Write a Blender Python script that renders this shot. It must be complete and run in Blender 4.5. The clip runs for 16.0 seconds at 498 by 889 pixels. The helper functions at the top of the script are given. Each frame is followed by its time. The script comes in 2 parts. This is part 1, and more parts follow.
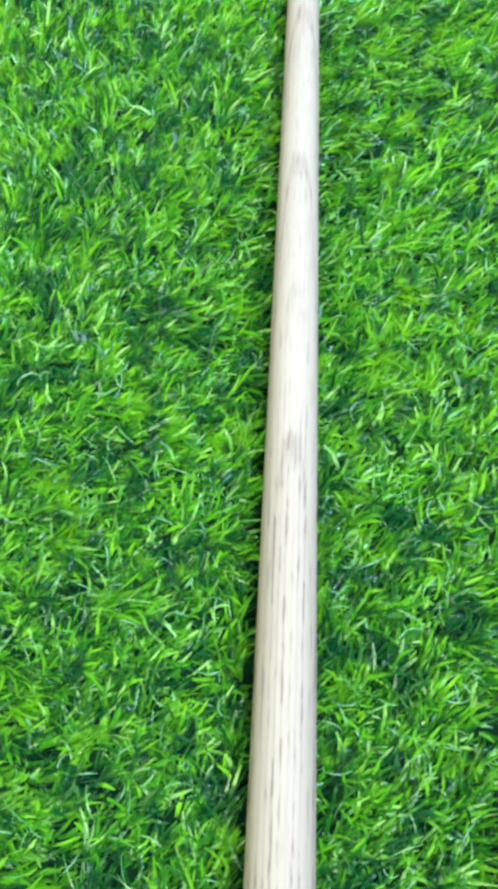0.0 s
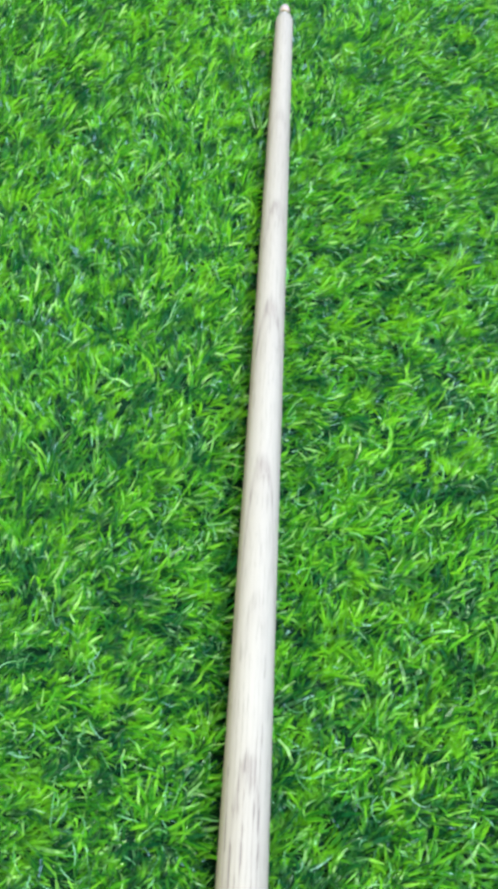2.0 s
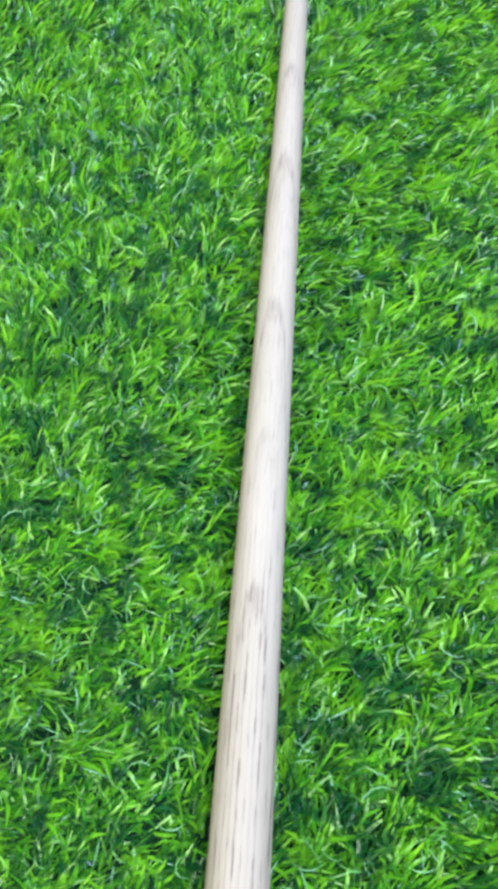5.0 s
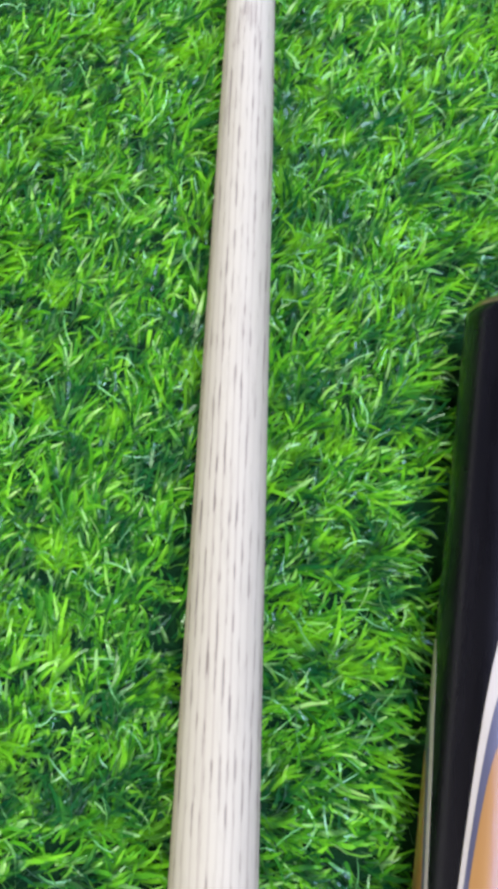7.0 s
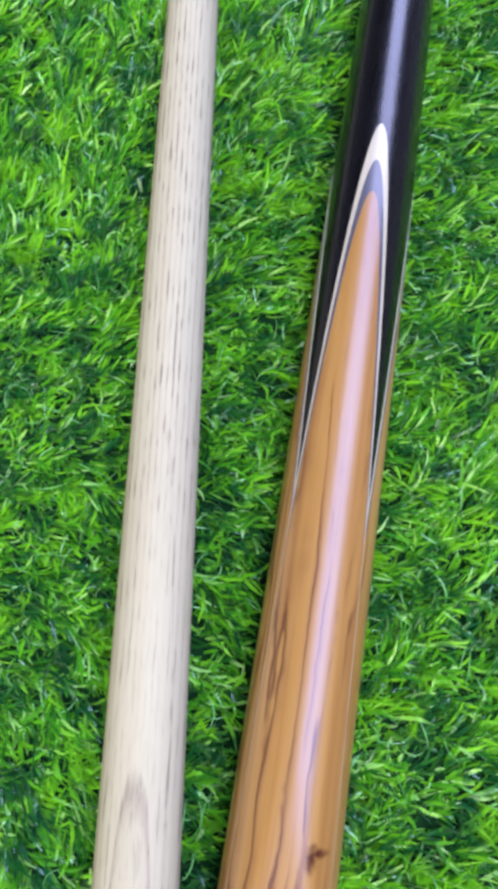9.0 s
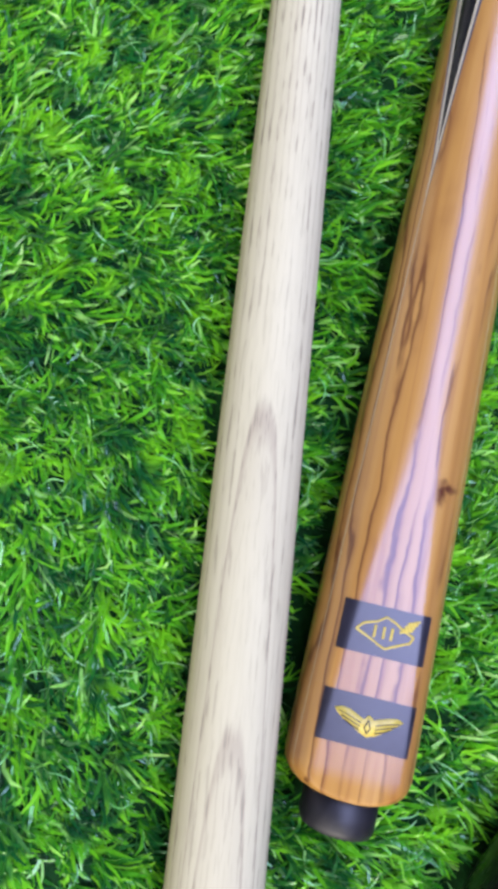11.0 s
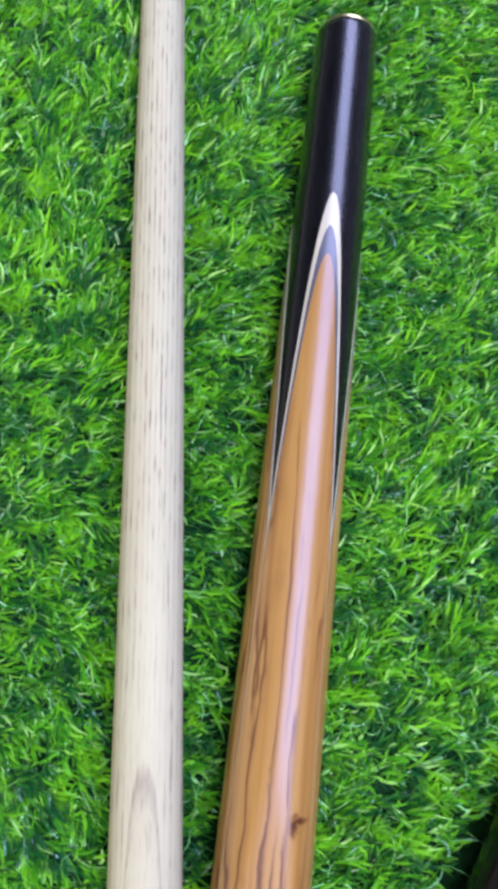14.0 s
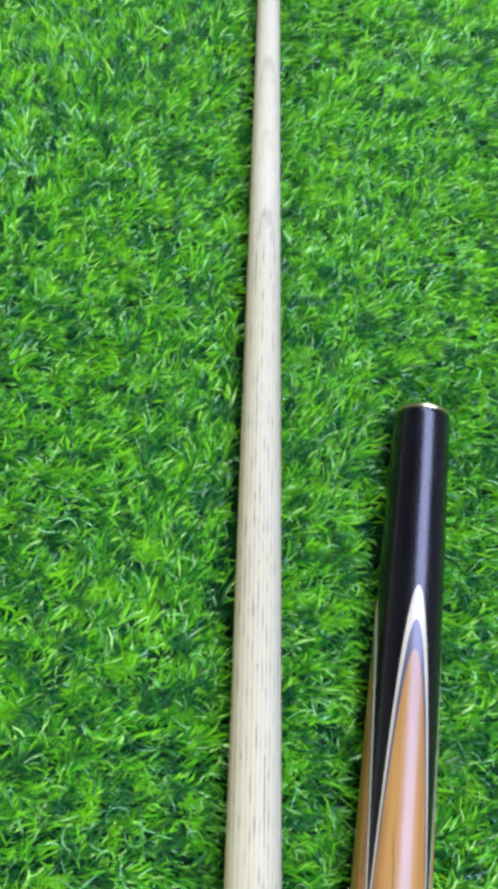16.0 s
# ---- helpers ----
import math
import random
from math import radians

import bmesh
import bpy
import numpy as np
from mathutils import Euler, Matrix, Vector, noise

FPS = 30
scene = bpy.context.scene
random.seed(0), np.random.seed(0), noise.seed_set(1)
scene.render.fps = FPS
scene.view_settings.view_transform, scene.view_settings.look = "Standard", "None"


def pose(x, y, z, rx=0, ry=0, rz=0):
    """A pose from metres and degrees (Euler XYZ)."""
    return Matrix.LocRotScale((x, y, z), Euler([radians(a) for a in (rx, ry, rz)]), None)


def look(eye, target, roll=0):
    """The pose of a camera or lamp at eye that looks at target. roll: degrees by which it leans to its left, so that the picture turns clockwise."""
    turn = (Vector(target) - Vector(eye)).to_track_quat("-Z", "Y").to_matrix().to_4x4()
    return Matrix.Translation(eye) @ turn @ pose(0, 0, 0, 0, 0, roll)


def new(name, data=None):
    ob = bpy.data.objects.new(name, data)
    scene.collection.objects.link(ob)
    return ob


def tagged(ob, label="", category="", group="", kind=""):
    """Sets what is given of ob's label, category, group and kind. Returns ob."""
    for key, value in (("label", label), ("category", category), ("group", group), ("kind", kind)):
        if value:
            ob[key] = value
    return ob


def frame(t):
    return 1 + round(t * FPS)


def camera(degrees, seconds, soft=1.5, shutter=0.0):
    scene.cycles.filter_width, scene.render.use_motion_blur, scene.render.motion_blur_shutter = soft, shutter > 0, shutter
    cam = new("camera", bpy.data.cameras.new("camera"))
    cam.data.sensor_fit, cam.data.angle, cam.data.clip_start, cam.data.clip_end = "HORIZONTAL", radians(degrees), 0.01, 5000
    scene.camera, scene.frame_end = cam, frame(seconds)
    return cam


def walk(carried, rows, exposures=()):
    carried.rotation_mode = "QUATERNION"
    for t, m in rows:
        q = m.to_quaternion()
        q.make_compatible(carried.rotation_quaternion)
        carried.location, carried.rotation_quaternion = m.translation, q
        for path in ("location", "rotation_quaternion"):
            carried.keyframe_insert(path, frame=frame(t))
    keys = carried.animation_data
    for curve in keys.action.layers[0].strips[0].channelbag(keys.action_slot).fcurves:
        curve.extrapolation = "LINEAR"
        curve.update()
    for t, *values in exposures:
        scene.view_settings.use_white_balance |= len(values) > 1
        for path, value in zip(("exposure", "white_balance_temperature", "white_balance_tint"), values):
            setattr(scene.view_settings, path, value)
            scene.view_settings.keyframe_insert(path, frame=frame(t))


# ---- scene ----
cam = camera(41.5, 16.0, soft=5.0)
PATH = [
    (0, (0.0573, 0.0560, 0.1788), (0.0603, 0.2180, -0.2942), 1.85),
    (0.5, (0.0667, 0.0757, 0.1950), (0.0730, 0.2463, -0.2749), 3.22),
    (1, (0.0557, 0.0883, 0.2039), (0.0667, 0.2720, -0.2610), 4.83),
    (1.5, (0.0612, 0.1033, 0.2091), (0.0753, 0.2927, -0.2534), 5.91),
    (2, (0.0585, 0.1292, 0.2262), (0.0795, 0.3143, -0.2378), 8.18),
    (2.5, (0.0704, 0.1279, 0.2300), (0.0770, 0.3296, -0.2274), 4.03),
    (3, (0.0457, 0.1090, 0.2272), (0.0789, 0.3162, -0.2266), 12.28),
    (3.2, (0.0569, 0.1057, 0.2266), (0.0782, 0.3108, -0.2289), 9.28),
    (5.3, (0.0781, 0.0656, 0.1821), (0.0489, 0.2613, -0.2771), -7.36),
    (5.5, (0.0757, 0.0516, 0.1758), (0.0466, 0.2420, -0.2856), -7.87),
    (6, (0.0833, 0.0113, 0.1643), (0.0620, 0.1801, -0.3059), -6.96),
    (6.5, (0.0799, -0.0305, 0.1431), (0.0607, 0.1205, -0.3332), -7.48),
    (7, (0.0741, -0.0565, 0.1565), (0.0603, 0.0844, -0.3230), -5.84),
    (7.5, (0.0776, -0.0805, 0.1695), (0.0689, 0.0527, -0.3124), -3.98),
    (8, (0.0814, -0.1111, 0.1746), (0.0770, 0.0170, -0.3087), -2.36),
    (8.5, (0.0810, -0.1468, 0.1828), (0.0857, -0.0279, -0.3028), 1.87),
    (9, (0.0819, -0.1892, 0.1822), (0.0887, -0.0726, -0.3039), 3.37),
    (9.5, (0.0791, -0.2201, 0.1741), (0.0835, -0.1154, -0.3148), 3.95),
    (10, (0.0703, -0.2445, 0.1596), (0.0737, -0.1546, -0.3322), 5.35),
    (10.2, (0.0649, -0.2509, 0.1582), (0.0692, -0.1658, -0.3345), 6.73),
    (12.3, (0.0369, -0.2619, 0.1806), (0.0963, -0.1898, -0.3106), 43.94),
    (12.5, (0.0405, -0.2336, 0.1926), (0.0920, -0.1513, -0.2978), 35.52),
    (13, (0.0399, -0.1837, 0.2054), (0.0836, -0.0943, -0.2846), 27.00),
    (13.5, (0.0510, -0.1689, 0.2114), (0.1059, -0.0647, -0.2746), 26.88),
    (14, (0.0689, -0.1809, 0.2117), (0.1230, -0.0762, -0.2742), 25.39),
    (14.5, (0.0760, -0.1808, 0.2045), (0.0997, -0.0544, -0.2787), 8.84),
    (15, (0.0663, -0.1646, 0.2150), (0.0799, -0.0232, -0.2643), 4.51),
    (15.5, (0.0418, -0.1265, 0.2387), (0.0834, 0.0179, -0.2382), 15.88),
    (16, (0.0341, -0.0843, 0.2566), (0.0855, 0.0826, -0.2119), 17.52),
]
walk(cam, [(t, look(eye, target, roll)) for t, eye, target, roll in PATH], [(0.0, -0.19, 6500, 3), (3.0, -0.29, 6500, 6), (5.5, -0.31, 6500, 11), (8.0, -0.41, 6500, 13), (10.0, -0.47, 6500, 12), (12.5, -0.35, 6500, 10), (14.0, -0.47, 6500, 12), (15.0, -0.42, 6500, 8), (16.0, -0.36, 6500, 3)])

# ---------------------------------------------------------------- light
world = bpy.data.worlds.new("room_air")
world.use_nodes = True
world.node_tree.nodes["Background"].inputs[0].default_value = (0.55, 0.62, 0.75, 1)
world.node_tree.nodes["Background"].inputs[1].default_value = 0.05
scene.world = world


def strip_light(name, place, target, size_x, size_y, watts, colour):
    data = bpy.data.lights.new(name, "AREA")
    data.shape, data.size, data.size_y, data.energy, data.color = "RECTANGLE", size_x, size_y, watts, colour
    ob = new(name, data)
    ob.matrix_world = look(place, target)
    return ob


# one long ceiling light that runs along the cues, a little to their right, and an unseen warm fill lamp added on the
# south side
strip_light("ceiling_light", (0.96, 2.40, 2.66), (0.96, 2.40, 0.0), 1.75, 7.4, 590, (0.52, 0.57, 1.0))
strip_light("south_fill", (-0.75, -2.48, 1.45), (-0.5, 0.0, 0.8), 2.8, 1.9, 205, (1.0, 0.92, 0.80))

# ---------------------------------------------------------------- materials


class Nodes:
    """Short hand for building a node material."""

    def __init__(self, name):
        self.mat = bpy.data.materials.new(name)
        self.mat.use_nodes = True
        self.tree = self.mat.node_tree
        self.bsdf = self.tree.nodes["Principled BSDF"]
        self.out = self.tree.nodes["Material Output"]

    def add(self, kind, **fields):
        node = self.tree.nodes.new(kind)
        for key, value in fields.items():
            setattr(node, key, value)
        return node

    def link(self, a, b):
        self.tree.links.new(a, b)

    def put(self, socket, value):
        if isinstance(value, bpy.types.NodeSocket):
            self.link(value, socket)
        else:
            socket.default_value = value

    def math(self, op, a, b=0.0, c=0.0):
        node = self.add("ShaderNodeMath", operation=op)
        for socket, value in zip(node.inputs, (a, b, c)):
            self.put(socket, value)
        return node.outputs[0]

    def coords(self, scale=(1, 1, 1), shift=(0, 0, 0)):
        tex = self.add("ShaderNodeTexCoord")
        mapping = self.add("ShaderNodeMapping")
        mapping.inputs["Scale"].default_value = scale
        mapping.inputs["Location"].default_value = shift
        self.link(tex.outputs["Object"], mapping.inputs["Vector"])
        return mapping.outputs["Vector"]

    def noise(self, vector, scale, detail=3.0, rough=0.55, distort=0.0):
        node = self.add("ShaderNodeTexNoise")
        self.link(vector, node.inputs["Vector"])
        node.inputs["Scale"].default_value = scale
        node.inputs["Detail"].default_value = detail
        node.inputs["Roughness"].default_value = rough
        node.inputs["Distortion"].default_value = distort
        return node.outputs["Fac"]

    def ramp(self, factor, *stops):
        node = self.add("ShaderNodeValToRGB")
        while len(node.color_ramp.elements) < len(stops):
            node.color_ramp.elements.new(0.5)
        for element, (place, colour) in zip(node.color_ramp.elements, stops):
            element.position, element.color = place, (*colour, 1)
        self.link(factor, node.inputs["Fac"])
        return node.outputs["Color"]

    def mix(self, factor, a, b, blend="MIX"):
        node = self.add("ShaderNodeMix", data_type="RGBA", blend_type=blend)
        self.put(node.inputs[0], factor)
        self.put(node.inputs[6], a if isinstance(a, bpy.types.NodeSocket) else (*a, 1))
        self.put(node.inputs[7], b if isinstance(b, bpy.types.NodeSocket) else (*b, 1))
        return node.outputs[2]

    def bump(self, height, strength, distance):
        node = self.add("ShaderNodeBump")
        node.inputs["Strength"].default_value = strength
        node.inputs["Distance"].default_value = distance
        self.link(height, node.inputs["Height"])
        self.link(node.outputs["Normal"], self.bsdf.inputs["Normal"])

    def set(self, **values):
        for key, value in values.items():
            self.put(self.bsdf.inputs[key.replace("_", " ")], value)
        return self


def span(n, value, low, high, out_low=0.0, out_high=1.0):
    """value taken smoothly from low..high to out_low..out_high."""
    node = n.add("ShaderNodeMapRange", interpolation_type="SMOOTHSTEP")
    n.put(node.inputs["Value"], value)
    for key, number in (("From Min", low), ("From Max", high), ("To Min", out_low), ("To Max", out_high)):
        node.inputs[key].default_value = number
    return node.outputs["Result"]


def make_turf_blade():
    n = Nodes("turf_blade")
    island = n.add("ShaderNodeNewGeometry").outputs["Random Per Island"]
    colour = n.ramp(island, (0.0, (0.007, 0.065, 0.012)), (0.3, (0.034, 0.23, 0.012)), (0.60, (0.108, 0.46, 0.013)), (0.88, (0.215, 0.63, 0.022)), (1.0, (0.40, 0.76, 0.20)))
    # whole tufts of a deeper, bluer yarn, and others of a fresh lime one
    deep = n.noise(n.coords(), 95.0, 2.0)
    colour = n.mix(span(n, deep, 0.50, 0.62, 0.0, 0.8), colour, (0.004, 0.095, 0.022))
    lime = n.noise(n.coords(shift=(0.7, 0.2, 0.0)), 80.0, 2.0)
    colour = n.mix(span(n, lime, 0.55, 0.68, 0.0, 0.7), colour, (0.21, 0.62, 0.012))
    # one blade in three is newer and shinier than the rest
    again = n.math("FRACT", n.math("MULTIPLY", island, 37.0))
    shine = span(n, again, 0.64, 0.74, 0.14, 1.0)
    n.set(Base_Color=colour, Roughness=span(n, again, 0.64, 0.74, 0.36, 0.18), Specular_IOR_Level=shine, Specular_Tint=(0.72, 1.0, 0.84, 1), Sheen_Weight=0.18, Sheen_Roughness=0.35, Sheen_Tint=(0.8, 1.0, 0.9, 1))
    n.bump(n.noise(n.coords(), 650.0, 2.0), 0.8, 0.0006)
    glow = n.add("ShaderNodeBsdfTranslucent")
    n.link(colour, glow.inputs["Color"])
    both = n.add("ShaderNodeMixShader")
    both.inputs[0].default_value = 0.30
    n.link(n.bsdf.outputs[0], both.inputs[1])
    n.link(glow.outputs[0], both.inputs[2])
    n.link(both.outputs[0], n.out.inputs["Surface"])
    return n.mat


def make_backing():
    n = Nodes("turf_backing")
    v = n.coords()
    grain = n.noise(v, 420.0, 4.0)
    n.set(Base_Color=n.ramp(grain, (0.3, (0.003, 0.02, 0.005)), (0.7, (0.006, 0.045, 0.009))), Roughness=0.95)
    n.bsdf.inputs["Specular IOR Level"].default_value = 0.1
    n.bump(grain, 0.8, 0.002)
    return n.mat


def make_ash():
    """Pale ash: long growth arches that point to the tip, straight stripes about the middle, short dark pores along both."""
    n = Nodes("ash_wood")
    tex = n.add("ShaderNodeTexCoord")
    parts = n.add("ShaderNodeSeparateXYZ")
    n.link(tex.outputs["Object"], parts.inputs[0])
    x, y, z = parts.outputs
    # each growth ring leaves the surface in a blunt arch whose legs run on down both flanks
    sway = n.math("MULTIPLY", n.math("SUBTRACT", n.noise(n.coords((20, 7, 20)), 1.0, 2.0), 0.5), 0.0030)
    side = n.math("ABSOLUTE", n.math("ADD", x, sway))
    reach = n.math("ADD", y, n.math("MULTIPLY", n.math("POWER", side, 3.0), 230000.0))
    reach = n.math("ADD", reach, n.math("MULTIPLY", n.math("SUBTRACT", n.noise(n.coords((260, 14, 260)), 1.0, 3.0), 0.5), 0.008))
    arches = None
    for apex, depth in ((0.372, 0.3), (0.322, 0.45), (0.273, 0.6), (0.208, 0.65), (0.160, 0.2), (0.113, 0.7), (0.020, 0.35), (-0.145, 0.34), (-0.231, 0.95), (-0.301, 0.8), (-0.365, 0.6), (-0.45, 0.7)):
        over = n.math("SUBTRACT", reach, apex)
        line = n.math("MULTIPLY", span(n, over, -0.011, 0.0, 0.0, 1.0), span(n, over, 0.0, 0.006, 1.0, 0.0))
        inner = n.math("MULTIPLY", span(n, over, -0.040, 0.0, 0.0, 0.32), span(n, over, 0.0, 0.004, 1.0, 0.0))
        line = n.math("MULTIPLY", n.math("MAXIMUM", line, inner), depth)
        arches = line if arches is None else n.math("MAXIMUM", arches, line)
    # straight stripes, strongest about the middle of the shaft
    middle = n.math("MULTIPLY", span(n, y, -0.23, -0.13), span(n, y, 0.07, 0.16, 1.0, 0.0))
    flank = span(n, n.math("ABSOLUTE", x), 0.0035, 0.0075, 0.0, 0.55)
    lane = n.math("ADD", n.math("MULTIPLY", x, 620.0), n.math("MULTIPLY", n.noise(n.coords((120, 5, 120)), 1.0, 2.0), 1.3))
    stripe = span(n, n.math("ABSOLUTE", n.math("SUBTRACT", n.math("FRACT", lane), 0.5)), 0.22, 0.46)
    fade = span(n, n.noise(n.coords((250, 9, 250)), 1.0, 2.0), 0.32, 0.62, 0.3, 1.0)
    stripe = n.math("MULTIPLY", n.math("MULTIPLY", stripe, fade), n.math("ADD", n.math("MULTIPLY", n.math("MAXIMUM", middle, flank), 0.54), 0.13))
    arches = n.math("MULTIPLY", arches, n.math("SUBTRACT", 1.0, n.math("MULTIPLY", middle, 0.45)))
    figure = n.math("MAXIMUM", arches, stripe)
    pores = span(n, n.noise(n.coords((1300, 120, 1300)), 1.0, 2.0), 0.50, 0.62)
    broad = n.noise(n.coords((70, 6, 70)), 1.0, 3.0)
    base = n.ramp(broad, (0.3, (0.424, 0.396, 0.250)), (0.7, (0.500, 0.474, 0.312)))
    base = n.mix(n.math("MULTIPLY", figure, 0.50), base, (0.215, 0.170, 0.120))
    drawn = n.math("ADD", n.math("MULTIPLY", stripe, 0.88), n.math("MULTIPLY", arches, 0.35))
    dark = n.math("MULTIPLY", pores, n.math("ADD", drawn, 0.06))
    base = n.mix(dark, base, (0.085, 0.062, 0.045))
    n.set(Base_Color=base, Roughness=0.6)
    n.bsdf.inputs["Specular IOR Level"].default_value = 0.12
    n.bump(n.math("SUBTRACT", 1.0, dark), 0.15, 0.0003)
    return n.mat


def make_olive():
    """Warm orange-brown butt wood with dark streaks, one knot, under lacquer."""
    n = Nodes("striped_butt_wood")
    tex = n.add("ShaderNodeTexCoord")
    parts = n.add("ShaderNodeSeparateXYZ")
    n.link(tex.outputs["Object"], parts.inputs[0])
    x, y, z = parts.outputs
    broad = n.noise(n.coords((120, 7, 120)), 1.0, 3.0, 0.5, 0.4)
    base = n.ramp(broad, (0.25, (0.25, 0.115, 0.024)), (0.5, (0.355, 0.190, 0.047)), (0.75, (0.41, 0.242, 0.078)))
    fine = span(n, n.noise(n.coords((620, 9, 620)), 1.0, 2.0), 0.5, 0.75)
    base = n.mix(n.math("MULTIPLY", fine, 0.35), base, (0.20, 0.075, 0.022))
    # long dark lines that wander a little from side to side
    warp = n.noise(n.coords((150, 9, 150)), 1.0, 2.0)
    wave = n.noise(n.coords((40, 42, 40)), 1.0, 3.0)
    across = n.math("ADD", n.math("MULTIPLY", n.math("ADD", x, n.math("MULTIPLY", z, 0.4)), 235.0), n.math("MULTIPLY", warp, 3.4))
    across = n.math("ADD", across, n.math("MULTIPLY", wave, 1.0))
    across = n.math("ADD", across, n.math("MULTIPLY", n.noise(n.coords((90, 150, 90)), 1.0, 2.0), 0.22))
    near = n.math("ABSOLUTE", n.math("SUBTRACT", n.math("FRACT", across), 0.5))
    lots = n.math("ADD", n.math("MULTIPLY", x, -9.0), n.math("ADD", span(n, y, -0.31, -0.25, 0.10, 0.0), span(n, y, -0.17, -0.12, 0.0, -0.16)))
    shows = span(n, n.math("ADD", n.noise(n.coords((260, 14, 260), (0.2, 0.5, 0.1)), 1.0, 3.0), lots), 0.38, 0.62)
    streak = n.math("MULTIPLY", span(n, near, 0.02, 0.15, 1.0, 0.0), shows)
    # each line bleeds into a softer brown band on one side
    bleed = n.math("MULTIPLY", span(n, n.math("FRACT", n.math("ADD", across, 0.5)), 0.0, 0.55, 0.5, 0.0), shows)
    base = n.mix(bleed, base, (0.165, 0.062, 0.020))
    base = n.mix(n.math("MULTIPLY", streak, 0.8), base, (0.10, 0.036, 0.012))
    # the knot, with a short dark crack to its side
    kx = n.math("MULTIPLY", n.math("SUBTRACT", x, 0.0052), 480.0)
    ky = n.math("MULTIPLY", n.math("ADD", y, 0.2690), 230.0)
    away = n.math("SQRT", n.math("ADD", n.math("MULTIPLY", kx, kx), n.math("MULTIPLY", ky, ky)))
    cx = n.math("MULTIPLY", n.math("SUBTRACT", x, 0.0066), 280.0)
    cy = n.math("MULTIPLY", n.math("ADD", y, 0.2680), 650.0)
    away = n.math("MINIMUM", away, n.math("SQRT", n.math("ADD", n.math("MULTIPLY", cx, cx), n.math("MULTIPLY", cy, cy))))
    away = n.math("ADD", away, n.math("MULTIPLY", n.noise(n.coords(), 700.0, 2.0), 0.9))
    top = n.math("GREATER_THAN", z, 0.0)
    base = n.mix(n.math("MULTIPLY", span(n, away, 0.55, 1.45, 0.95, 0.0), top), base, (0.065, 0.014, 0.004))
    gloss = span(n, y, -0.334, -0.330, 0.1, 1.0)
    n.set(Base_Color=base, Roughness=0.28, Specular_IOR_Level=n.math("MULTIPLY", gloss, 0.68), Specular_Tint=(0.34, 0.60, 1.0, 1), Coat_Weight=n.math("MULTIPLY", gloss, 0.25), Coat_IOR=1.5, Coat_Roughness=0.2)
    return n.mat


def make_plain(name, low, high, rough, scale=300.0, metal=0.0, coat=0.0, coat_rough=0.1, stretch=(1, 0.15, 1), bump=0.0):
    n = Nodes(name)
    grain = n.noise(n.coords(stretch), scale, 3.0)
    n.set(Base_Color=n.ramp(grain, (0.3, low), (0.7, high)), Roughness=span(n, grain, 0.2, 0.8, rough * 0.85, rough * 1.15), Metallic=metal, Coat_Weight=coat, Coat_Roughness=coat_rough)
    if bump:
        n.bump(grain, 0.4, bump)
    return n.mat


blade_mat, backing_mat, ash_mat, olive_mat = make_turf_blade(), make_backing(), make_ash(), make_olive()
ebony_mat = make_plain("ebony_wood", (0.0015, 0.0015, 0.002), (0.003, 0.0028, 0.0033), 0.27, coat=0.4, coat_rough=0.22)
ebony_mat.node_tree.nodes["Principled BSDF"].inputs["Specular IOR Level"].default_value = 0.5
brass_mat = make_plain("brass", (0.70, 0.60, 0.24), (0.84, 0.75, 0.36), 0.3, metal=1.0)
white_mat = make_plain("white_veneer", (0.40, 0.37, 0.25), (0.47, 0.44, 0.32), 0.35, coat=0.6, coat_rough=0.2)
blue_mat = make_plain("blue_grey_veneer", (0.052, 0.055, 0.072), (0.078, 0.082, 0.102), 0.35, coat=0.6, coat_rough=0.2)
rubber_mat = make_plain("black_rubber", (0.0035, 0.0035, 0.006), (0.007, 0.007, 0.011), 0.5, stretch=(1, 1, 1), bump=0.0002)
badge_mat = make_plain("badge_black", (0.009, 0.009, 0.015), (0.015, 0.015, 0.026), 0.33, stretch=(1, 1, 1), coat=0.5, coat_rough=0.2)
gold_mat = make_plain("badge_gold", (0.46, 0.36, 0.05), (0.58, 0.47, 0.09), 0.4, stretch=(1, 1, 1))
leather_mat = make_plain("tip_leather", (0.50, 0.40, 0.27), (0.60, 0.50, 0.36), 0.75, stretch=(1, 1, 1), scale=900, bump=0.0002)
fibre_mat = make_plain("thatch_fibre", (0.10, 0.38, 0.06), (0.22, 0.52, 0.18), 0.3, scale=60, stretch=(1, 1, 1))
# greys of the unseen walls and ceiling set how much light they throw back
wall_mat = make_plain("unseen_wall", (0.13, 0.127, 0.122), (0.17, 0.166, 0.16), 0.8, scale=6, stretch=(1, 1, 1))
ceiling_mat = make_plain("unseen_ceiling", (0.08, 0.078, 0.075), (0.10, 0.098, 0.095), 0.8, scale=6, stretch=(1, 1, 1))
concrete_mat = make_plain("concrete", (0.14, 0.135, 0.13), (0.20, 0.195, 0.185), 0.85, scale=5, stretch=(1, 1, 1), bump=0.001)

# ---------------------------------------------------------------- mesh helpers


def part(name, bm, material, parent=None, label=""):
    """Links a bmesh as one smooth mesh object, under parent where one is given."""
    mesh = bpy.data.meshes.new(name)
    bm.normal_update()
    for face in bm.faces:
        face.smooth = True
    bm.to_mesh(mesh)
    bm.free()
    mesh.materials.append(material)
    ob = new(name, mesh)
    ob.parent = parent
    if label:
        tagged(ob, label)
    return ob


def box(low, high):
    bm = bmesh.new()
    bmesh.ops.create_cube(bm, size=1)
    for v in bm.verts:
        v.co = [l + (h - l) * (c + 0.5) for l, h, c in zip(low, high, v.co)]
    return bm


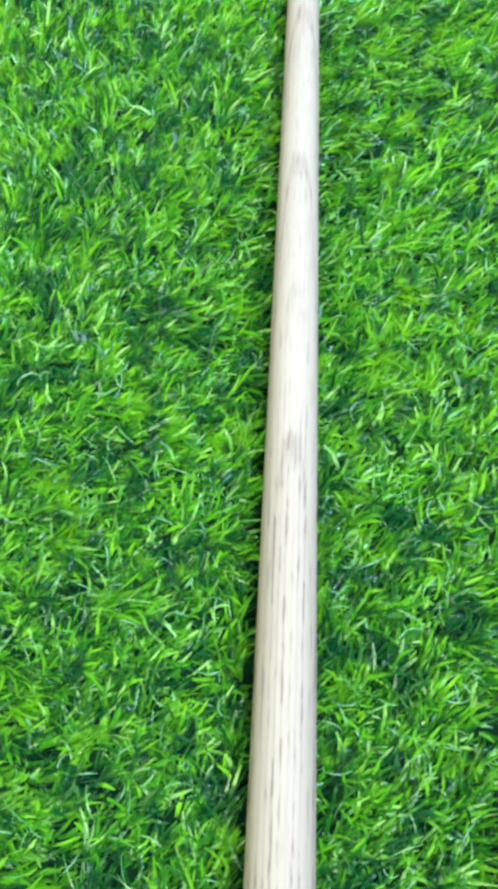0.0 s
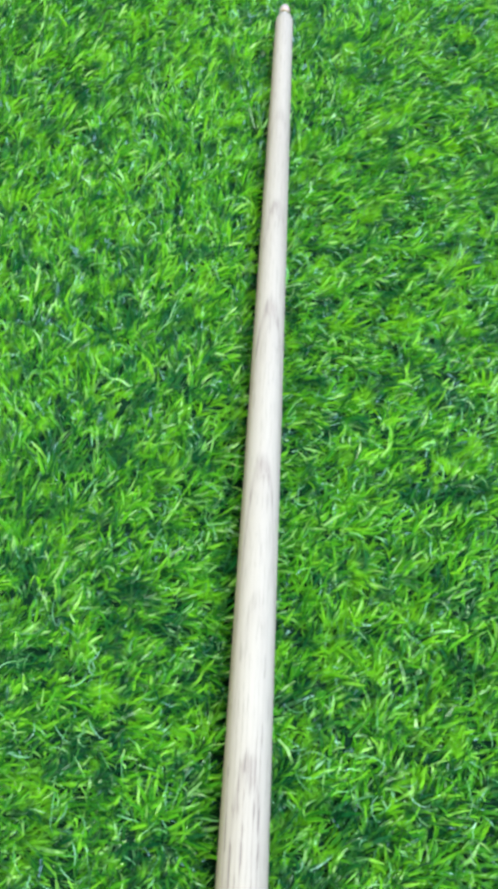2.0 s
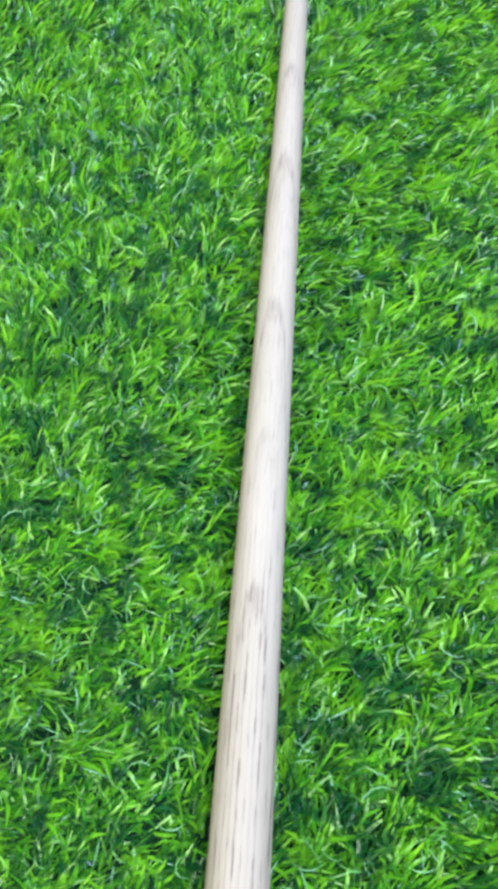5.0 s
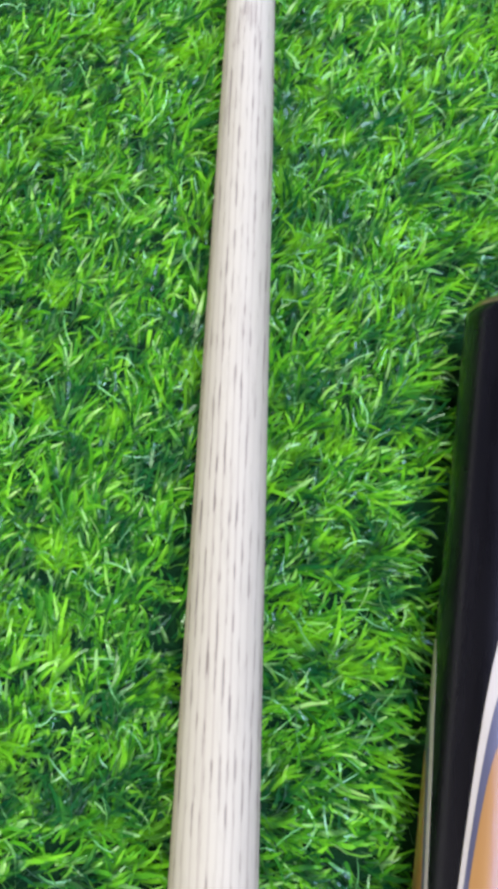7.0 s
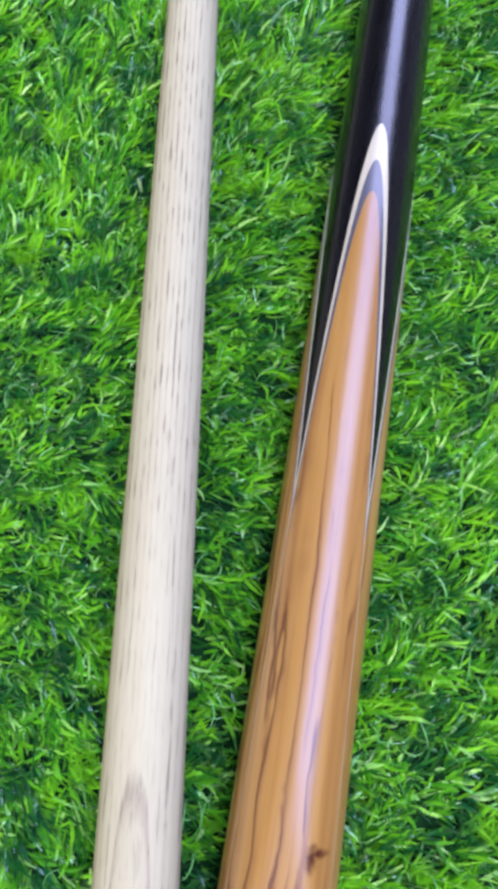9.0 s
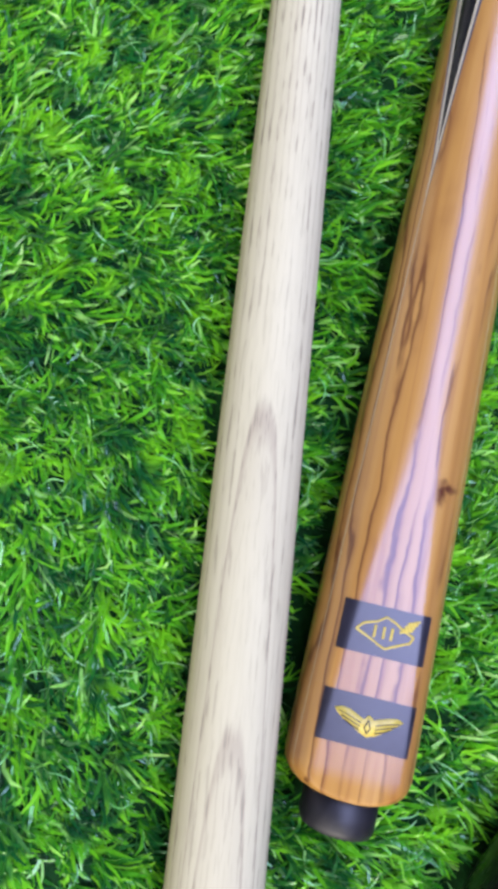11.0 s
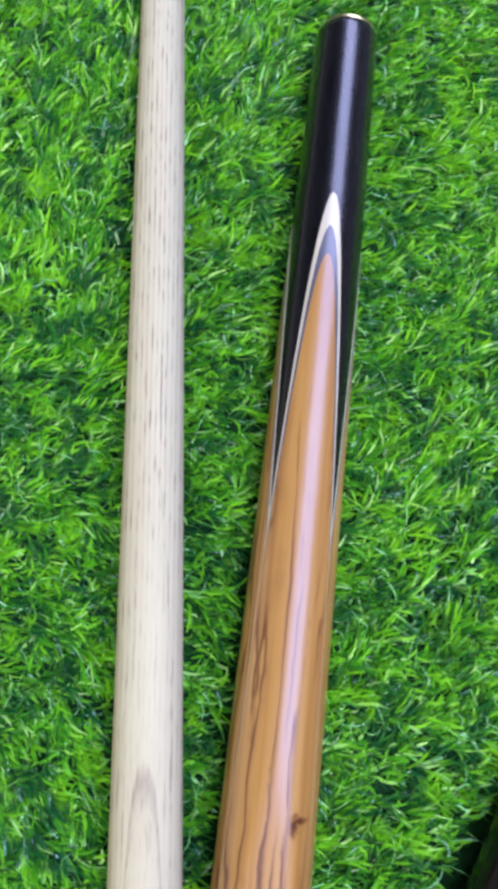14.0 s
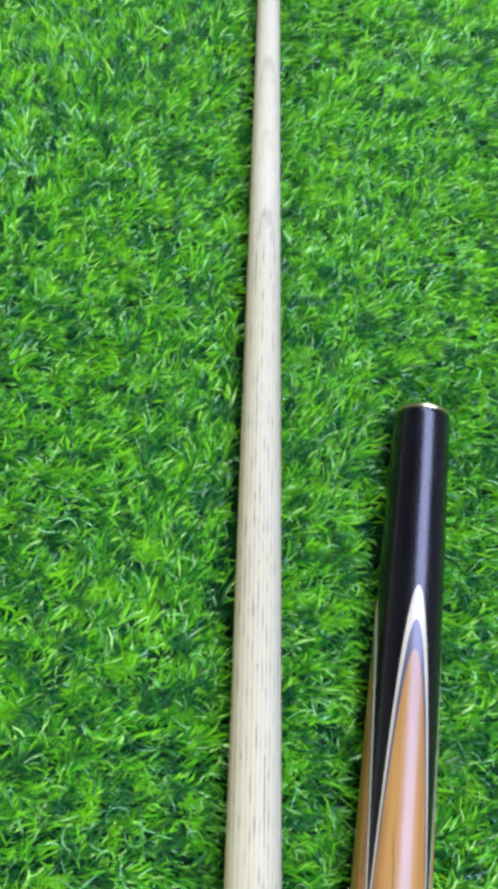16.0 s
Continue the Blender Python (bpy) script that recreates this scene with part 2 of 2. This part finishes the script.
def lathe(profile, sides=64):
    """A closed solid turned about the local y axis; profile: (y, radius) from one end to the other."""
    bm = bmesh.new()
    rings = []
    for y, r in profile:
        rings.append([bm.verts.new((r * math.sin(a), y, r * math.cos(a))) for a in (2 * math.pi * i / sides for i in range(sides))])
    for a, b in zip(rings, rings[1:]):
        for i in range(sides):
            bm.faces.new((a[i], a[(i + 1) % sides], b[(i + 1) % sides], b[i]))
    bm.faces.new(rings[0])
    bm.faces.new(rings[-1])
    bmesh.ops.recalc_face_normals(bm, faces=bm.faces)
    return bm


def flat_ends(ob):
    for face in ob.data.polygons:
        if len(face.vertices) > 4:
            face.use_smooth = False


# ---------------------------------------------------------------- the room
BACK = -0.0098  # top of the turf's backing


def joined_boxes(*pairs):
    whole = bmesh.new()
    for low, high in pairs:
        bm = box(low, high)
        mesh = bpy.data.meshes.new("piece")
        bm.to_mesh(mesh)
        bm.free()
        whole.from_mesh(mesh)
        bpy.data.meshes.remove(mesh)
    return whole


LOW = BACK - 0.1
# unseen walls and ceiling, added to shape bounce light; south gap holds the fill
for name, pairs, mat in (
    ("floor", (((-2.6, -2.4, LOW), (3.4, 6.3, BACK - 0.004)),), concrete_mat),
    ("ceiling", (((-2.6, -2.4, 2.75), (3.4, 6.3, 2.85)),), ceiling_mat),
    ("wall_north", (((-2.6, 6.3, LOW), (3.4, 6.45, 2.85)),), wall_mat),
    ("wall_south", (((-2.6, -2.5, LOW), (-2.25, -2.4, 2.85)), ((0.75, -2.5, LOW), (3.4, -2.4, 2.85)), ((-2.25, -2.5, LOW), (0.75, -2.4, 0.45)), ((-2.25, -2.5, 2.45), (0.75, -2.4, 2.85))), wall_mat),
    ("wall_west", (((-2.7, -2.5, LOW), (-2.6, 6.45, 2.85)),), wall_mat),
    ("wall_east", (((3.4, -2.5, LOW), (3.55, 6.45, 2.85)),), wall_mat),
):
    wall = part(name, joined_boxes(*pairs), mat)
    for face in wall.data.polygons:
        face.use_smooth = False
    tagged(wall, "plain " + ("grey concrete floor" if name == "floor" else "unseen grey added " + name.split("_")[0]) + " of the room", name.split("_")[0], kind="structure")

# ---------------------------------------------------------------- the cues' places
BUTT_AXIS = pose(0.1365, 0.0212, 0.0046, 0, 0, -9.33)
SHAFT_AXIS = pose(0.0662, 0.0, 0.0064, 0, 0, -1.964)
EXT_AXIS = pose(0.1190, -0.3430, 0.0030, 0, 0, -32.5)

BUTT_R = ((0.0, 0.0116), (0.08, 0.0125), (0.150, 0.0130), (0.218, 0.0135), (0.287, 0.0140), (0.3310, 0.0143), (0.3328, 0.0140), (0.3343, 0.0133), (0.3356, 0.0122), (0.3366, 0.0107), (0.3372, 0.0090))
SHAFT_R = ((-0.62, 0.0125), (-0.50, 0.0118), (-0.36, 0.0110), (-0.269, 0.0104), (-0.178, 0.0097), (-0.087, 0.0089), (0.004, 0.0082), (0.096, 0.0074), (0.187, 0.0066), (0.278, 0.0058), (0.369, 0.0049), (0.47, 0.0040))


def radius(table, s):
    return float(np.interp(s, [a for a, _ in table], [b for _, b in table]))


# ---------------------------------------------------------------- the turf
def blade_mesh(count, area, seed, rows_n, keep_out=None, fibre=False):
    """Curled flat blades rooted in area (x0, x1, y0, y1); keep_out: a smaller area left free."""
    rng = np.random.default_rng(seed)
    x = rng.uniform(area[0], area[1], count)
    y = rng.uniform(area[2], area[3], count)
    if keep_out:
        free = ~((x > keep_out[0]) & (x < keep_out[1]) & (y > keep_out[2]) & (y < keep_out[3]))
        x, y = x[free], y[free]
    # blades grow in tufts that share a lean
    m = x.size
    size = 0.0085
    gx, gy = np.floor(x / size).astype(int), np.floor(y / size).astype(int)
    def tuft(k):
        v = np.sin(gx * 127.1 + gy * 311.7 + k * 74.7) * 43758.5453
        return v - np.floor(v)
    cx, cy = (gx + 0.15 + 0.7 * tuft(1)) * size, (gy + 0.15 + 0.7 * tuft(2)) * size
    pull = rng.uniform(0.0, 0.45, m)
    x, y = x + (cx - x) * pull, y + (cy - y) * pull
    field = 0.06 - 1.0 * np.clip(x - 0.02, -0.1, 0.2) + 2.0 * np.clip(y + 0.05, -0.22, 0.45) + 0.45 * np.sin(9 * x + 5 * y + 1.0) + 0.5 * np.sin(31 * x - 17 * y)
    lean = field + (tuft(3) - 0.5) * 1.1 + rng.normal(0, 0.36, m)
    length = rng.uniform(0.0056, 0.0106, m) * (0.55 + 0.8 * tuft(4))
    th0 = np.radians(rng.uniform(34, 74, m))
    th1 = th0 + np.radians(rng.normal(30, 14, m))
    width = rng.uniform(0.0006, 0.0012, m)
    twist = np.radians(rng.normal(0, 50, m))
    wander = np.radians(rng.normal(0, 38, m))
    if keep_out:
        length, width = length * 1.4, width * 2.1
    if fibre:
        # thin pale curled yarn between the blades
        length, width = rng.uniform(0.007, 0.013, m), rng.uniform(0.00025, 0.00045, m)
        lean, wander = rng.uniform(-3.1, 3.1, m), np.radians(rng.normal(0, 95, m))
        th0, th1 = np.radians(rng.uniform(0, 40, m)), np.radians(rng.uniform(70, 150, m))
    t = np.linspace(0, 1, rows_n)
    pos = np.zeros((rows_n, m, 3))
    pos[0] = np.stack([x, y, np.full(m, BACK)], 1)
    side = np.zeros((rows_n, m, 3))
    for i in range(rows_n):
        az = lean + wander * t[i]
        th = th0 + (th1 - th0) * t[i]
        ahead = np.stack([np.sin(th) * np.cos(az), np.sin(th) * np.sin(az), np.cos(th)], 1)
        across = np.stack([-np.sin(az), np.cos(az), np.zeros(m)], 1)
        up = np.cross(ahead, across)
        side[i] = across * np.cos(twist)[:, None] + up * np.sin(twist)[:, None]
        if i:
            pos[i] = pos[i - 1] + ahead * (length / (rows_n - 1))[:, None]
    # some tufts stand thinner than others
    keep = rng.uniform(0, 1, m) < np.clip(0.28 + 1.3 * tuft(5), 0, 1)
    # blades bend round the cues that lie on them
    for axis, table, s_low, s_high, flip, clear in ((BUTT_AXIS, BUTT_R, -0.001, 0.348, -1, 1.26), (SHAFT_AXIS, SHAFT_R, -0.62, 0.452, 1, 1.3), (EXT_AXIS, ((0, 0.0115), (0.2, 0.0115)), -0.001, 0.16, 1, 1.2)):
        inv = np.array(axis.inverted())
        fwd = np.array(axis)
        for i in range(rows_n):
            local = pos[i] @ inv[:3, :3].T + inv[:3, 3]
            s = local[:, 1] * flip
            r = np.interp(s, [a for a, _ in table], [b for _, b in table]) + 0.0006
            d = np.hypot(local[:, 0], local[:, 2])
            inside = (s > s_low) & (s < s_high) & (d < r)
            if i == 0:
                keep &= ~((s > s_low) & (s < s_high) & (local[:, 0] < r * 0.6) & (local[:, 0] > -r * clear))
            push = np.where(inside, r / np.maximum(d, 1e-5), 1.0)
            local[:, 0] *= push
            local[:, 2] *= push
            moved = local @ fwd[:3, :3].T + fwd[:3, 3]
            moved[:, 2] = np.maximum(moved[:, 2], BACK)
            shift = moved - pos[i]
            pos[i:] += shift[None] * (1.0 if i else 0.0)
    pos, side, width = pos[:, keep], side[:, keep], width[keep]
    m = pos.shape[1]
    taper = np.interp(t, (0, 0.25, 0.7, 1), (0.8, 1.0, 0.95, 0.35))
    left = pos - side * (width[None, :, None] * taper[:, None, None] / 2)
    right = pos + side * (width[None, :, None] * taper[:, None, None] / 2)
    verts = np.stack([left, right], 2).transpose(1, 0, 2, 3).reshape(-1, 3)
    per = rows_n * 2
    quad = np.array([[2 * i, 2 * i + 1, 2 * i + 3, 2 * i + 2] for i in range(rows_n - 1)])
    faces = (np.arange(m)[:, None, None] * per + quad[None]).reshape(-1, 4)
    mesh = bpy.data.meshes.new("grass_blades")
    mesh.vertices.add(len(verts))
    mesh.vertices.foreach_set("co", verts.astype(np.float32).ravel())
    mesh.loops.add(faces.size)
    mesh.loops.foreach_set("vertex_index", faces.astype(np.int32).ravel())
    mesh.polygons.add(len(faces))
    mesh.polygons.foreach_set("loop_start", np.arange(0, faces.size, 4, dtype=np.int32))
    mesh.polygons.foreach_set("use_smooth", np.ones(len(faces), bool))
    mesh.update(calc_edges=True)
    mesh.materials.append(fibre_mat if fibre else blade_mat)
    return mesh


turf = tagged(part("turf_mat", box((-0.46, -0.73, BACK - 0.004), (0.63, 0.89, BACK)), backing_mat), "bright green artificial turf mat spread on the floor", "artificial turf", kind="structure")
NEAR = (-0.16, 0.28, -0.42, 0.62)
for count, area, seed, rows_n, hole in ((480000, NEAR, 1, 4, None), (165000, (-0.45, 0.62, -0.72, 0.88), 2, 3, NEAR)):
    blades = new("grass_blades", blade_mesh(count, area, seed, rows_n, hole))
    blades.parent = turf
    tagged(blades, "short curled glossy green plastic grass blades", kind="stuff")

fibres = new("thatch_fibres", blade_mesh(12000, NEAR, 5, 7, None, True))
fibres.parent = turf
tagged(fibres, "thin pale green curled thatch fibres", kind="stuff")

# ---------------------------------------------------------------- the shaft
def make_shaft():
    thing = tagged(new("cue_shaft"), "pale ash billiard cue shaft with fine grain lying on the turf", "billiard cue")
    thing.matrix_world = SHAFT_AXIS
    end = 0.4415
    prof = [(-0.62, 0.0118), (-0.619, radius(SHAFT_R, -0.619))]
    prof += [(s, radius(SHAFT_R, s)) for s in np.linspace(-0.61, end - 0.004, 60)]
    prof += [(end - 0.002, 0.0040), (end, 0.0034)]
    flat_ends(part("shaft_wood", lathe(prof), ash_mat, thing))
    flat_ends(part("ferrule", lathe([(end, 0.0030), (end + 0.0005, 0.0031), (end + 0.002, 0.0028), (end + 0.0025, 0.0026)], 40), brass_mat, thing, "small pale brass ferrule"))
    flat_ends(part("leather_tip", lathe([(end + 0.0025, 0.0026), (end + 0.005, 0.0025), (end + 0.007, 0.0021), (end + 0.008, 0.0011)], 40), leather_mat, thing, "pale tan leather tip"))
    return thing


make_shaft()

# ---------------------------------------------------------------- the butt
FLAT_FROM, FLAT_SLOPE, FLAT_TURN = 0.2560, 0.053, radians(-4)


def skin(s, angle):
    """The butt's surface, from its axis: turned, with one long flat planed on its upper side towards the end, where the badges sit."""
    r = radius(BUTT_R, s)
    off = math.cos(angle - FLAT_TURN)
    if s <= FLAT_FROM or off < 0.3:
        return r
    flat = (np.interp(s, (0.0, 0.3310), (0.0122, 0.0143)) - FLAT_SLOPE * (s - FLAT_FROM)) / off
    blend = 0.0007
    near = max(blend - abs(r - flat), 0.0) / blend
    return float(min(r, flat) - near * near * blend / 4)


# how far a splice has opened (1 - cos of its half angle) at a distance past its point
OPENING = ((0.0, 0.0), (0.115, 0.310), (0.150, 0.360), (0.205, 0.455), (0.262, 0.550))


def wedge(start, limit, lift, s_end=0.3370, middle=0.0, thin=0.0):
    """One splice layer that shows on the turned surface: a pointed patch that widens from start until it reaches limit (degrees)."""
    bm = bmesh.new()
    stations = [start + (0.19 + 0.02 - start) * (i / 46) ** 2 for i in range(47)]
    stations += list(np.linspace(0.215, 0.324, 46)) + list(np.linspace(0.330, s_end, 10))
    cols = 72 if limit > 60 else 20
    rows_v = []
    for s in stations:
        gone = s - start - thin * min(max((s - 0.14) / 0.06, 0.0), 1.0)
        half = min(math.acos(1 - radius(OPENING, gone)), radians(limit))
        half = max(half, 0.002)
        turns = [middle + half * (2 * j / cols - 1) for j in range(cols + 1)]
        line = [bm.verts.new(((skin(s, a) + lift) * math.sin(a), -s, (skin(s, a) + lift) * math.cos(a))) for a in turns]
        # the cut faces have corners of their own, so that the turned face stays smooth up to its edge
        sides = [[bm.verts.new(((skin(s, a) + lift - d) * math.sin(a), -s, (skin(s, a) + lift - d) * math.cos(a))) for d in (0.0, 0.0015)] for a in (turns[0], turns[-1])]
        rows_v.append((line, sides))
    for (a, ia), (b, ib) in zip(rows_v, rows_v[1:]):
        for j in range(cols):
            bm.faces.new((a[j], a[j + 1], b[j + 1], b[j]))
        bm.faces.new((ia[0][1], ia[0][0], ib[0][0], ib[0][1]))
        bm.faces.new((ia[1][0], ia[1][1], ib[1][1], ib[1][0]))
    return bm


def shell(s0, s1, a0, a1, lift, depth=0.0006, ny=6, na=48):
    """A thin plate bent round the butt between two distances from the joint and two angles (degrees)."""
    bm = bmesh.new()
    grid = {}
    for i in range(ny + 1):
        for j in range(na + 1):
            s, a = s0 + (s1 - s0) * i / ny, radians(a0 + (a1 - a0) * j / na)
            for k, r in ((0, skin(s, a) + lift), (1, skin(s, a) + lift - depth)):
                grid[i, j, k] = bm.verts.new((r * math.sin(a), -s, r * math.cos(a)))
    for i in range(ny):
        for j in range(na):
            for k in (0, 1):
                bm.faces.new([grid[i + p, j + q, k] for p, q in ((0, 0), (0, 1), (1, 1), (1, 0))])
    for i in range(ny):
        for j in (0, na):
            bm.faces.new((grid[i, j, 0], grid[i + 1, j, 0], grid[i + 1, j, 1], grid[i, j, 1]))
    for j in range(na):
        for i in (0, ny):
            bm.faces.new((grid[i, j, 0], grid[i, j + 1, 0], grid[i, j + 1, 1], grid[i, j, 1]))
    bmesh.ops.recalc_face_normals(bm, faces=bm.faces)
    bmesh.ops.split_edges(bm, edges=[e for e in bm.edges if e.calc_face_angle(0.0) > 1.0])
    return bm


def inlay(outline, lift, depth=0.0004):
    """A flat closed outline of (distance, angle in degrees) points laid round the butt as a thin plate."""
    bm = bmesh.new()
    top, low = [], []
    for s, a in outline:
        a = radians(a)
        r = skin(s, a) + lift
        top.append(bm.verts.new((r * math.sin(a), -s, r * math.cos(a))))
        low.append(bm.verts.new(((r - depth) * math.sin(a), -s, (r - depth) * math.cos(a))))
    count = len(outline)
    bm.faces.new(top)
    for i in range(count):
        bm.faces.new((top[i], top[(i + 1) % count], low[(i + 1) % count], low[i]))
    bmesh.ops.triangulate(bm, faces=[f for f in bm.faces if len(f.verts) > 4])
    bmesh.ops.recalc_face_normals(bm, faces=bm.faces)
    return bm


def band(points, half, closed=False):
    """Outline pieces of a line of even width: quads between neighbouring points, in (distance, angle) with angle as arc length."""
    pieces = []
    pairs = list(zip(points, points[1:] + points[:1])) if closed else list(zip(points, points[1:]))
    for (s0, a0), (s1, a1) in pairs:
        k = 0.0145 * math.pi / 180
        ds, da = s1 - s0, (a1 - a0) * k
        size = math.hypot(ds, da) or 1
        ns, na = -da / size * half, ds / size * half / k
        steps = 4
        for q in range(steps):
            f, g = q / steps, (q + 1) / steps
            p0, p1 = (s0 + ds * f, a0 + (a1 - a0) * f), (s0 + ds * g, a0 + (a1 - a0) * g)
            pieces.append([(p0[0] + ns, p0[1] + na), (p1[0] + ns, p1[1] + na), (p1[0] - ns, p1[1] - na), (p0[0] - ns, p0[1] - na)])
    return pieces


def joined(pieces, lift):
    whole = bmesh.new()
    for piece in pieces:
        bm = inlay(piece, lift)
        mesh = bpy.data.meshes.new("piece")
        bm.to_mesh(mesh)
        bm.free()
        whole.from_mesh(mesh)
        bpy.data.meshes.remove(mesh)
    return whole


def make_butt():
    thing = tagged(new("cue_butt"), "black cue butt with pointed orange wood splices lying on turf", "billiard cue")
    thing.matrix_world = BUTT_AXIS
    prof = [(-0.0012, 0.0110), (-0.0016, radius(BUTT_R, 0))]
    prof += [(-s, radius(BUTT_R, s)) for s in np.linspace(0.004, 0.250, 48)]
    prof += [(-0.256, 0.0092), (-0.3369, 0.0092)]
    flat_ends(part("ebony_body", lathe(prof, 96), ebony_mat, thing))
    flat_ends(part("joint_ring", lathe([(0.0, 0.0098), (0.0004, 0.0108), (-0.0004, 0.01155), (-0.0016, 0.01158), (-0.0019, 0.0113)], 64), brass_mat, thing, "polished brass joint ring"))
    # the two side splices were glued in first; the upper and lower ones cut over them and widen on to the end
    for degrees, start, limit, rise in ((85, 0.088, 47, 0.0), (-95, 0.081, 47, 0.0), (-5, 0.075, 85, 0.00018), (175, 0.075, 85, 0.00018)):
        middle = radians(degrees)
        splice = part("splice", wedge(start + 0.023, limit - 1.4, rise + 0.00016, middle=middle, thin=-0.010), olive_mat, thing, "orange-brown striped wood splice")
        part("blue_veneer", wedge(start + 0.0125, limit - 0.7, rise + 0.00011, middle=middle, thin=-0.003), blue_mat, splice, "blue-grey veneer line")
        part("white_veneer", wedge(start, limit, rise + 0.00006, middle=middle), white_mat, splice, "cream white veneer line")
    flat_ends(part("rubber_bumper", lathe([(-0.3370, 0.0080), (-0.3376, 0.0086), (-0.3436, 0.0085), (-0.3450, 0.0080), (-0.3454, 0.0070)], 48), rubber_mat, thing, "black rubber bumper"))
    # two dark badges with gilt emblems
    badge = part("badge", shell(0.2960, 0.3066, -45, 37, 0.00044), badge_mat, thing, "black badge with gilt diamond emblem")
    mid, off = 0.3014, -5
    ring = [(0.3018, -31), (0.3002, -25), (0.2993, -12.5), (0.2981, -5.3), (0.2988, 4.3), (0.2999, 12), (0.3010, 23), (0.3024, 20.7), (0.3036, 8.9), (0.3047, -1.3), (0.3041, -8), (0.3027, -21.6)]
    pieces = band(ring, 0.00022, True)
    for a, half in ((-9, 0.00032), (0, 0.0003), (8, 0.00032)):
        pieces += band([(mid - 0.0013, off + a), (mid + 0.0013, off + a)], half)
    for k in range(4):
        pieces += band([(mid - 0.0008 - 0.0007 * k, off + 15 + 2.0 * k), (mid - 0.0018 - 0.0007 * k, off + 26 + 1.5 * k)], 0.00026)
    part("emblem", joined(pieces, 0.00058), gold_mat, badge, "gilt diamond outline with small bars")
    badge = part("badge", shell(0.3150, 0.3256, -47, 39, 0.00044), badge_mat, thing, "black badge with gilt winged emblem")
    wings = [(0.3186, -32), (0.3181, -27), (0.3183, -20), (0.3194, -9), (0.3198, -6.5), (0.3190, -4), (0.3187, -2), (0.3190, 0.5), (0.3195, 3), (0.3190, 8), (0.3183, 17), (0.3181, 22), (0.3186, 26)]
    wings += [(0.3197, 22), (0.3209, 17), (0.3225, 7), (0.3232, -1.5), (0.3225, -8.6), (0.3207, -23.6), (0.3196, -29)]
    part("emblem", inlay([(s, -2 + (a + 2) * 1.14) for s, a in wings], 0.00058), gold_mat, badge, "gilt winged emblem")
    lines = []
    for sign in (-1, 1):
        for k in range(3):
            f = (k + 0.8) / 3.2
            lines += band([(0.3199 + 0.0024 * f, -2 + sign * 7), (0.3190 + 0.0028 * f, -2 + sign * (17 - 2 * f)), (0.3184 + 0.0026 * f, -2.5 + sign * (28 - 8 * f))], 0.0001)
    lines += band([(0.3196, -2), (0.3214, -5), (0.3224, -2), (0.3214, 1), (0.3196, -2)], 0.00013)
    part("feather_lines", joined([[(s, -2 + (a + 2) * 1.14) for s, a in piece] for piece in lines], 0.00072), badge_mat, badge, "dark lines between gilt feathers")
    return thing


make_butt()

# ---------------------------------------------------------------- the extension
def make_extension():
    thing = tagged(new("cue_extension"), "glossy black cue extension with a brass end lying on the turf", "cue extension")
    thing.matrix_world = EXT_AXIS
    flat_ends(part("extension_body", lathe([(0.0035, 0.0110), (0.004, 0.0115), (0.155, 0.0118), (0.158, 0.0112), (0.159, 0.010)], 64), ebony_mat, thing))
    flat_ends(part("brass_end", lathe([(0.0, 0.0098), (0.0006, 0.0110), (0.0030, 0.01155), (0.0040, 0.0113)], 64), brass_mat, thing, "polished brass ring"))
    return thing


make_extension()
